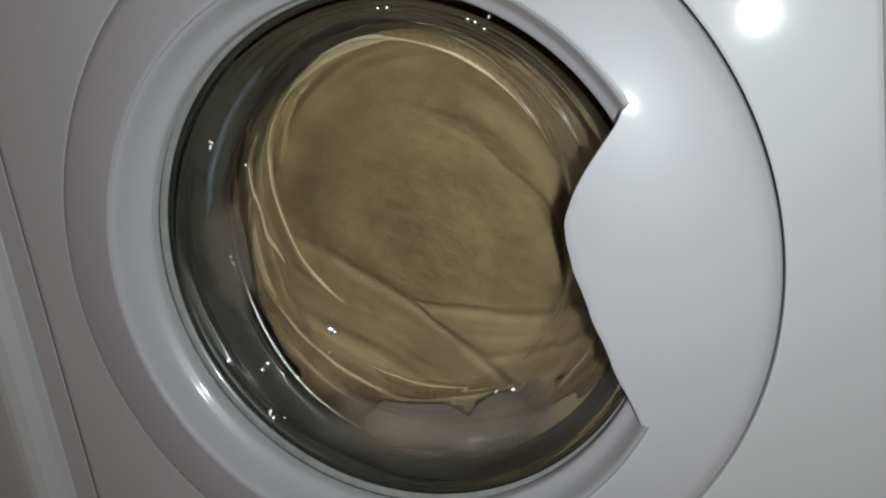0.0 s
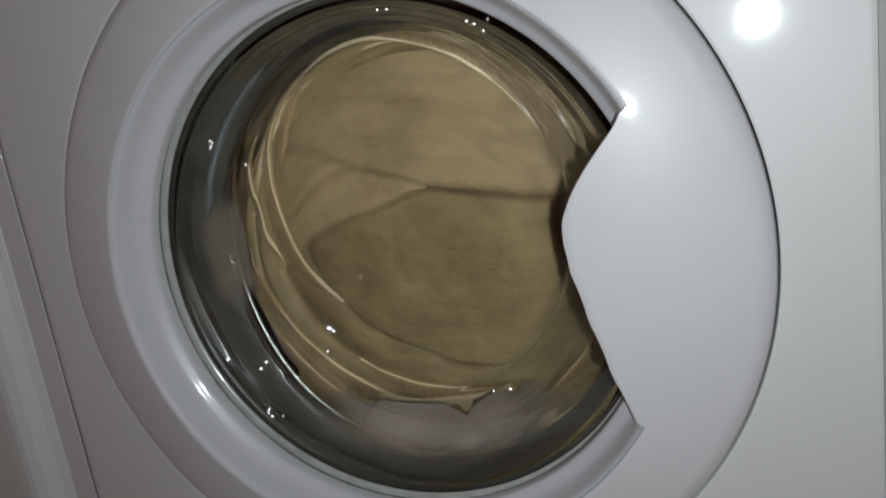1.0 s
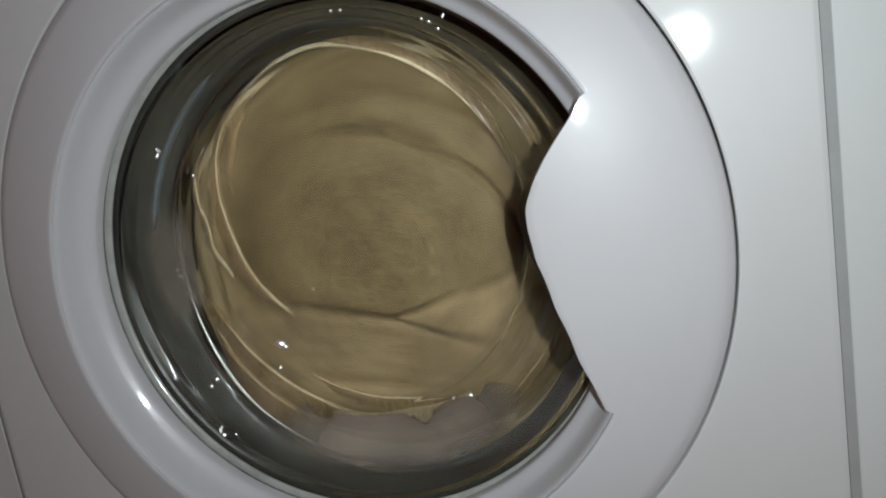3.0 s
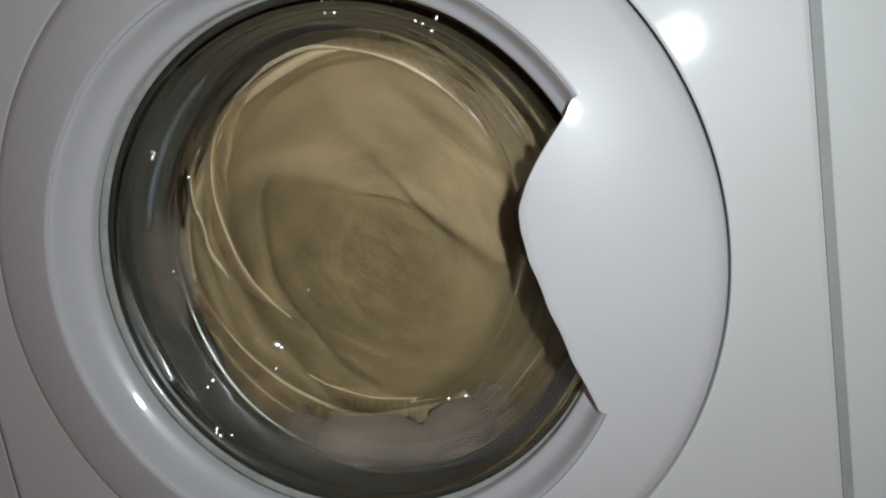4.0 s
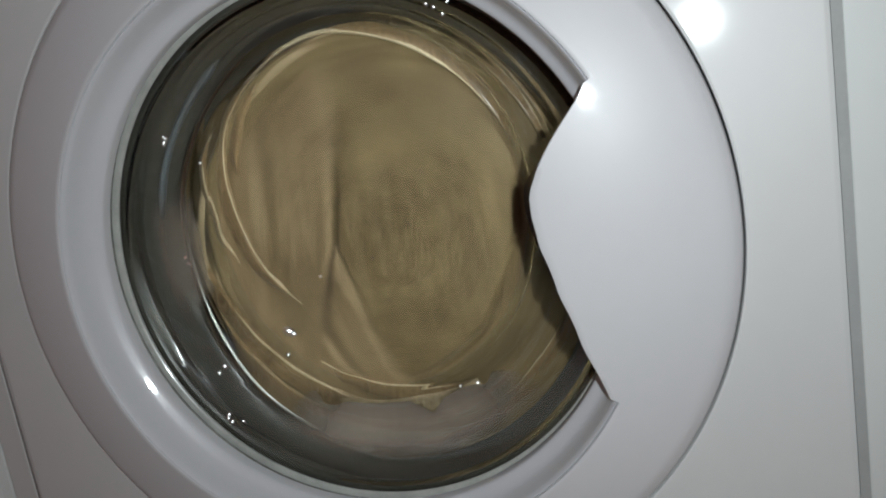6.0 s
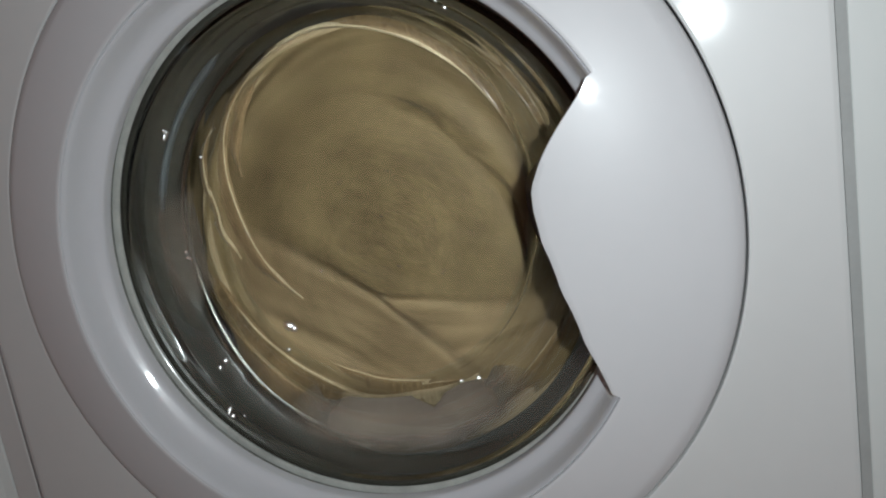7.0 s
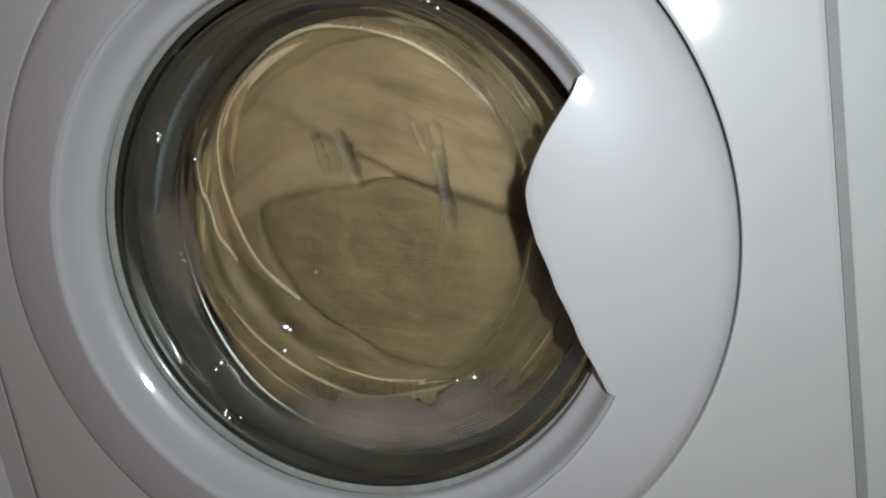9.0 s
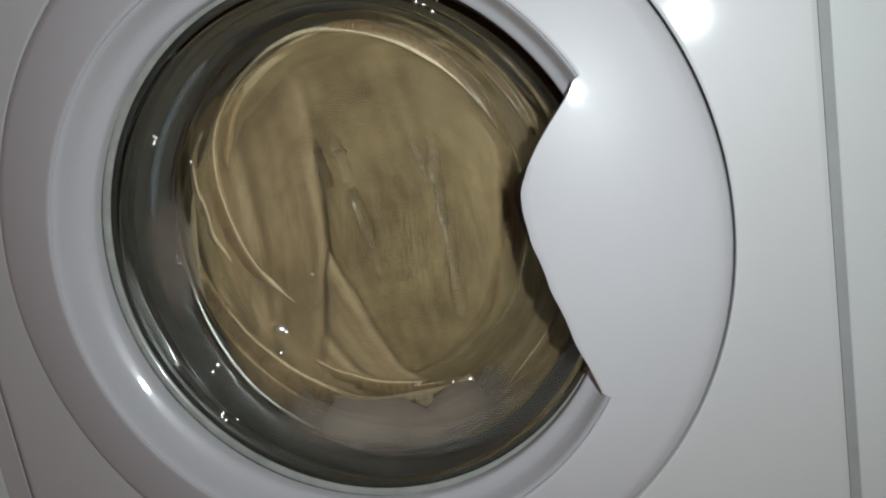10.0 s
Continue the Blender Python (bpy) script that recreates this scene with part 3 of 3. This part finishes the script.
# from and to (degrees), radius along it, width of the strip and of its painted bright arc
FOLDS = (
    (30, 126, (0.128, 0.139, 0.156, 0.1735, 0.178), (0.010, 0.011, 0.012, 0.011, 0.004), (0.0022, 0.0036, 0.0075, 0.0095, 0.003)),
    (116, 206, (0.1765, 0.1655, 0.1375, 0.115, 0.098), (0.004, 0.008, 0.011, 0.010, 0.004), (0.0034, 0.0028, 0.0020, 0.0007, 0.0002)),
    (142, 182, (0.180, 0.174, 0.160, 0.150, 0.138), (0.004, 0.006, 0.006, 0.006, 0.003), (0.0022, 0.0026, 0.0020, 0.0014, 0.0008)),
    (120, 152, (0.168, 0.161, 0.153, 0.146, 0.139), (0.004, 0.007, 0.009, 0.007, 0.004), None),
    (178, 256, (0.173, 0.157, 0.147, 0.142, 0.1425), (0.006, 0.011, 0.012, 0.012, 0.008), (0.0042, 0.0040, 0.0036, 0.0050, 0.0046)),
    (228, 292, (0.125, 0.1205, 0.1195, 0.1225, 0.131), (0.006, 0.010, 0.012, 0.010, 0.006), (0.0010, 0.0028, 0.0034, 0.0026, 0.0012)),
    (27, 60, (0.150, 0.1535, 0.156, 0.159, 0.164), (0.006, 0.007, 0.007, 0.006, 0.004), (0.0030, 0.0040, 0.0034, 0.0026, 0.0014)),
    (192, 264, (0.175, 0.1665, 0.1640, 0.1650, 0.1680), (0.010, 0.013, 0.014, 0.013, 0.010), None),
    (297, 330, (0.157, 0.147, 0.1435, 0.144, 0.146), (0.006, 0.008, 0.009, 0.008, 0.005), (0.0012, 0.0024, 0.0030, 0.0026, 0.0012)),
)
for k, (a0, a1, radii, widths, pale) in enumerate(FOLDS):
    fold = tagged(part("cloth_fold", pressed_fold(a0, a1, radii, widths, 0.0, k), LIP), "still wet cloth fold added behind the door glass", "cloth", "pressed folds")
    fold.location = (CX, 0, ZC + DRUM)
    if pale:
        part("bright_arc", pressed_fold(a0 + 1, a1 - 1, [r - 0.0004 for r in radii], pale, 0.0005, k), EDGE, fold, "pale strip in place of a bright arc of light in the glass")


def ragged_hem(a0, a1, r0, r1, seed):
    """A pale strip of cloth whose lower edge hangs in uneven points."""
    rnd = random.Random(seed)
    tips = np.linspace(0, 1, 15)
    hang = [0.003 + 0.009 * rnd.random() * (k % 2) for k in range(15)]
    rings = []
    for t in np.linspace(0, 1, 110):
        a, r = radians(a0 + (a1 - a0) * t), r0 + (r1 - r0) * t + 0.0025 * math.sin(8 * t)
        w = float(np.interp(t, tips, hang)) * ease(t / 0.12) * ease((1 - t) / 0.12) + 0.0008
        out = Vector((math.cos(a), 0, math.sin(a)))
        rings.append([out * (r + u) + Vector((0, 0.1118 + v, 0)) for u, v in ((-0.0035, 0.0016), (-0.0030, 0.0004), (-0.0015, -0.0004), (0.3 * w, 0.0), (w, 0.0010), (w, 0.0020), (-0.001, 0.0026))])
    bm = loft(rings, cap_last=True)
    bm.faces.new([v for v in bm.verts[:7]])
    return bm


rag = tagged(part("cloth_fold", ragged_hem(238, 294, 0.1430, 0.1300, 5), HEM), "ragged pale wet hem above the foam", "cloth", "pressed folds")
rag.location = (CX, 0, ZC + DRUM)


# ---- foam on the wet side of the glass ----
def foam_patch(a0, a1, k0, top, n=90, m=14, dense=1.0):
    bm = bmesh.new()
    thick = bm.verts.layers.float.new("thickness")
    rows = []
    for lift in (0.0006, 0.0030):
        for j in range(m):
            row = []
            for i in range(n):
                a = radians(a0 + (a1 - a0) * i / (n - 1))
                q = k0(i / (n - 1)) + (top(i / (n - 1)) - k0(i / (n - 1))) * j / (m - 1)
                thin = lift if 0 < j < m - 1 and 0 < i < n - 1 else 0.0012
                row.append(bm.verts.new(bowl_point(min(q, 1.0), a, 0.0045 + thin + 0.0008 * noise.noise(Vector((a * 20, q * 9, lift * 900)))) + Vector((0, 0.003, 0))))
                u, v = i / (n - 1), j / (m - 1)
                row[-1][thick] = ease(u / 0.3) * ease((1 - u) / 0.3) * ease(v / 0.5) * (0.85 + 0.15 * ease((1 - v) / 0.3)) * dense
            rows.append(row)
    for s in (0, m):
        for j in range(m - 1):
            for i in range(n - 1):
                bm.faces.new((rows[s + j][i], rows[s + j][i + 1], rows[s + j + 1][i + 1], rows[s + j + 1][i]))
    bmesh.ops.remove_doubles(bm, verts=bm.verts[:], dist=0.00001)
    return bm


def jagged(seed, base, amp, step):
    rnd = random.Random(seed)
    xs = [0.0]
    while xs[-1] < 1:
        xs.append(xs[-1] + step * rnd.uniform(0.5, 1.5))
    vs = [base + amp * rnd.uniform(-1, 1) for _ in xs]
    return lambda u: float(np.interp(u, xs, vs)) * ease(u / 0.12) * ease((1 - u) / 0.12) + 0.3 * (1 - ease(u / 0.12) * ease((1 - u) / 0.12))


tagged(part("soap_foam", foam_patch(-128, -42, lambda u: 0.22, jagged(4, 0.84, 0.12, 0.07)), FOAM), "cloudy grey-pink soap foam under the door glass", "foam", kind="stuff")
tagged(part("soap_foam", foam_patch(163, 200, lambda u: 0.25, jagged(9, 0.86, 0.04, 0.2), 40, 14, 0.42), FOAM), "cloudy grey soap foam on the door seal", "foam", kind="stuff")

# ---- neighbours ----
left = tagged(new("cabinet"), "white cabinet with a rounded edge beside the washing machine", "cabinet")
prof = [(-0.3249, 0.30), (-0.3249, 0.004), (-0.3266, 0.0015), (-0.3320, -0.002), (-0.3400, -0.011), (-0.3470, -0.0155), (-0.3520, -0.0170), (-0.3600, -0.0175), (-0.9, -0.0175), (-0.9, 0.30)]
bm = loft([[Vector((x, y, z)) for x, y in prof] for z in (0.0, 0.85)], cap_last=True)
bm.faces.new([v for v in bm.verts[:len(prof)]])
part("body", bm, CABINET, left)
part("worktop", box(-0.9, -0.3252, -0.02, 0.30, 0.8502, 0.88, 0.002), CABINET, left)

right = tagged(new("tall_cabinet"), "smooth white tall cabinet panel beside the washing machine", "cabinet")
part("front", box(0.3020, 0.92, 0.0, 0.02, 0.0, 2.0, 0.0012), CABINET, right)
part("carcass", box(0.3030, 0.92, 0.0202, 0.58, 0.0, 2.0), CABINET, right)
part("edge_strip", box(XR - 0.0010, 0.3022, -0.0003, 0.0005, 0.0, 0.85, 0.0001), GAP, right, "grey strip over the joint beside the machine")
part("edge_strip", box(-0.3248, -0.3223, 0.0030, 0.03, 0.0, 0.85, 0.0003), POCKET, left, "black strip in the joint beside the machine")


# ---- water on the glass ----
def blob(length, width, depth, seed, n=20, m=44):
    """A flat, uneven run of water, its flat side on the glass."""
    rnd = random.Random(seed)
    ph = [rnd.uniform(0, 6.28) for _ in range(4)]
    rings = []
    for j in range(m):
        t = j / (m - 1)
        w = width * (math.sin(math.pi * (0.03 + 0.94 * t)) ** 0.4) * (1.05 + 0.16 * math.sin(9 * t + ph[0]) + 0.14 * math.sin(23 * t + ph[1]))
        cx = 0.10 * width * math.sin(7 * t + ph[2])
        z = length * (0.5 - t)
        swell = 1 + 0.30 * math.sin(31 * t + ph[3]) + 0.18 * math.sin(57 * t + ph[0])
        rings.append([Vector((cx + w * math.cos(q), (max(0, math.sin(q)) ** 0.5 * depth * swell * (w / width) if math.sin(q) > 0 else -0.0001), z)) for q in (2 * math.pi * k / n for k in range(n))])
    bm = loft(rings, cap_last=True)
    bm.faces.new([v for v in bm.verts[:n]])
    return bm


def glass_back(x, z):
    """y of the wet side of the bowl's end."""
    s = math.hypot((x - CX - BC.x) / 0.1345, (z - ZC - BC.y) / 0.1495)
    return float(np.interp(s, [0, 0.25, 0.45, 0.65, 0.78, 0.875, 0.95, 1.0], [0.1102, 0.1100, 0.1095, 0.1087, 0.1079, 0.1070, 0.1040, 0.0940]))


HIDE = Vector((CX + 0.02, 0.045, ZC + 0.2050))     # water that still hangs above, between the glass and the seal


def water_run(seed, length, width, lean, stops):
    """A run of water: it comes down from above, and then creeps on. stops: seconds, x and z from the door's centre."""
    ob = tagged(part("water_run", blob(length * 1.08, width * 1.2, 0.0025, seed), WATER), "clear run of water creeping down the glass", "water", "water runs on the glass")
    ob.visible_shadow = False
    rows = [(0.0, Matrix.Translation(HIDE)), (stops[0][0] - 0.12, Matrix.Translation(HIDE))]
    for t, x, z in stops:
        p = Vector((CX + x - 0.008, 0, ZC + z))
        p.y = glass_back(p.x, p.z) + 0.0001
        rows.append((t, Matrix.Translation(p) @ pose(0, 0, 0, 0, lean, 0)))
    if rows[-1][0] < 10:
        rows.append((10.0, rows[-1][1]))
    return ob, rows


runs = [
    water_run(1, 0.036, 0.0042, 4, [(8.36, 0.064, 0.064), (8.6, 0.063, 0.060), (9.0, 0.061, 0.052), (10.0, 0.060, 0.046)]),
    water_run(2, 0.040, 0.0036, 2, [(8.42, 0.063, 0.060), (8.8, 0.062, 0.036), (9.3, 0.061, 0.024), (10.0, 0.060, 0.013)]),
    water_run(3, 0.042, 0.0040, 1, [(8.50, 0.062, 0.054), (8.9, 0.061, 0.022), (9.4, 0.062, -0.004), (10.0, 0.062, -0.023)]),
    water_run(4, 0.044, 0.0044, 0, [(8.70, 0.061, 0.040), (9.2, 0.061, 0.004), (9.6, 0.062, -0.030), (10.0, 0.062, -0.058)]),
    water_run(5, 0.032, 0.0022, -14, [(8.92, 0.048, 0.062), (9.4, 0.047, 0.056), (10.0, 0.048, 0.046)]),
    water_run(6, 0.036, 0.0044, -8, [(8.74, -0.013, 0.068), (9.0, -0.012, 0.058), (9.5, -0.013, 0.056), (10.0, -0.014, 0.055)]),
    water_run(7, 0.046, 0.0046, -11, [(8.90, -0.011, 0.060), (9.3, -0.010, 0.044), (9.7, -0.007, 0.020), (10.0, -0.005, 0.007)]),
    water_run(8, 0.032, 0.0034, -9, [(8.94, -0.033, 0.062), (9.3, -0.031, 0.057), (10.0, -0.030, 0.050)]),
]


def bead(size, seed, stretch=1.0):
    bm = bmesh.new()
    bmesh.ops.create_icosphere(bm, subdivisions=3, radius=size)
    rnd = random.Random(seed)
    for v in bm.verts:
        v.co.y *= 0.36
        v.co.x *= stretch
        v.co.z *= 1.0 + 0.3 * rnd.random() * (v.co.z < 0)
    return bm


def droplet(size, seed, place, stretch=1.0, lean=0.0):
    ob = tagged(part("glint_droplet", bead(size, seed, stretch), BEAD), "tiny over-glossy droplet, turned to make a torch glint on the glass", "droplet", "droplets on the glass")
    # faces the point midway between lens and torch, so that it glints
    way = (Vector((0.231, -0.486, ZC + 0.114)) - Vector(place)).normalized()
    ob.matrix_world = Matrix.Translation(place) @ Vector((0, -1, 0)).rotation_difference(way).to_matrix().to_4x4() @ pose(0, 0, 0, 0, lean, 0)
    ob.visible_shadow = False


drop_rng = random.Random(12)
# on the bowl's wall: depth, degrees, how many, size
for k, th, count, size in ((0.30, 148.0, 4, 0.0020), (0.06, -134.9, 5, 0.0022), (0.35, -143.9, 2, 0.0026), (0.63, -176.8, 3, 0.0014), (0.18, 60.0, 3, 0.0018), (0.85, 157.0, 1, 0.0018), (0.49, -105.6, 1, 0.0008), (0.40, -92.0, 1, 0.0007), (0.30, 84.0, 2, 0.0016)):
    for i in range(count):
        q = radians(th + drop_rng.uniform(-2.4, 2.4))
        droplet(size * drop_rng.uniform(0.75, 1.1), i, bowl_point(max(0.02, k + drop_rng.uniform(-0.06, 0.06)), q, -0.0002))
# on its end: x and z from the door's centre, size, stretch, lean
for x, z, size, stretch, lean in ((-0.0991, -0.0764, 0.0036, 1.7, 34), (-0.0960, -0.0790, 0.0026, 1.3, 34), (-0.1005, -0.0943, 0.0022, 1.0, 0), (-0.0635, -0.0333, 0.0014, 1.0, 0), (0.0490, -0.1352, 0.0024, 1.5, -25),
                                  (0.0439, -0.1291, 0.0018, 1.0, 0), (0.0581, -0.1271, 0.0018, 1.4, -25), (0.0428, -0.1445, 0.0018, 1.0, 0), (0.0520, -0.1310, 0.0014, 1.0, 0), (0.0400, -0.1385, 0.0014, 1.0, 0)):
    p = Vector((CX + x, 0, ZC + z))
    p.y = glass_back(p.x, p.z) - 0.0047
    droplet(size, int(x * 1000) + 99, p, stretch, lean)

# ---- what moves ----
# where the folded cloth points, in degrees against the clock, tenth of a second by tenth
SPIN_A = (235, 320, 435, 545, 640, 740, 815, 920, 1000, 1095, 1160, 1255, 1320, 1400, 1460, 1522, 1600, 1655, 1715, 1765, 1815, 1868, 1872, 1965, 2062, 2155, 2255, 2380)
STEP_B = (210, 195, 235, 208, 214, 203, 210, 232, 203, 225, 205, 195, 205, 205, 210, 180, 215, 165, 200)
STEP_C = (125, 140, 145, 140, 145, 115, 155, 125, 110, 135, 120, 100, 135, 110, 90, 125, 105, 90, 105, 105, 90, 105, 90, 95, 70, 95, 90, 85, 80, 65, 75, 85)


def spin_table():
    ts, angles = [i / 10 for i in range(28)], list(SPIN_A)
    last = angles[-1]
    for i in range(1, 11):                       # the drum gathers speed
        u = i / 11
        ts.append(2.7 + 0.1 * i)
        angles.append(last + 1940 * (0.66 * u + 0.34 * u * u))
    ts.append(3.8)
    angles.append(last + 1940)
    for i, s in enumerate(STEP_B):
        ts.append(3.9 + 0.1 * i)
        angles.append(angles[-1] + s)
    last = angles[-1]
    for i in range(1, 11):                       # and loses it again
        u = i / 11
        ts.append(5.7 + 0.1 * i)
        angles.append(last + 1815 * (1.22 * u - 0.22 * u * u))
    ts.append(6.8)
    angles.append(last + 1815)
    for i, s in enumerate(STEP_C):
        ts.append(6.9 + 0.1 * i)
        angles.append(angles[-1] + s)
    return ts, angles


def motions():
    ts, angles = spin_table()
    turn = [(f / FPS, float(np.interp(f / FPS, ts, angles))) for f in range(301)]
    for thing in (towel, sheet, lower_sheet, *hems, drum):
        walk(thing, [(t, pose(CX, 0, ZC + DRUM, 0, -a, 0)) for t, a in turn])
    for ob, rows in runs:
        walk(ob, rows)


motions()
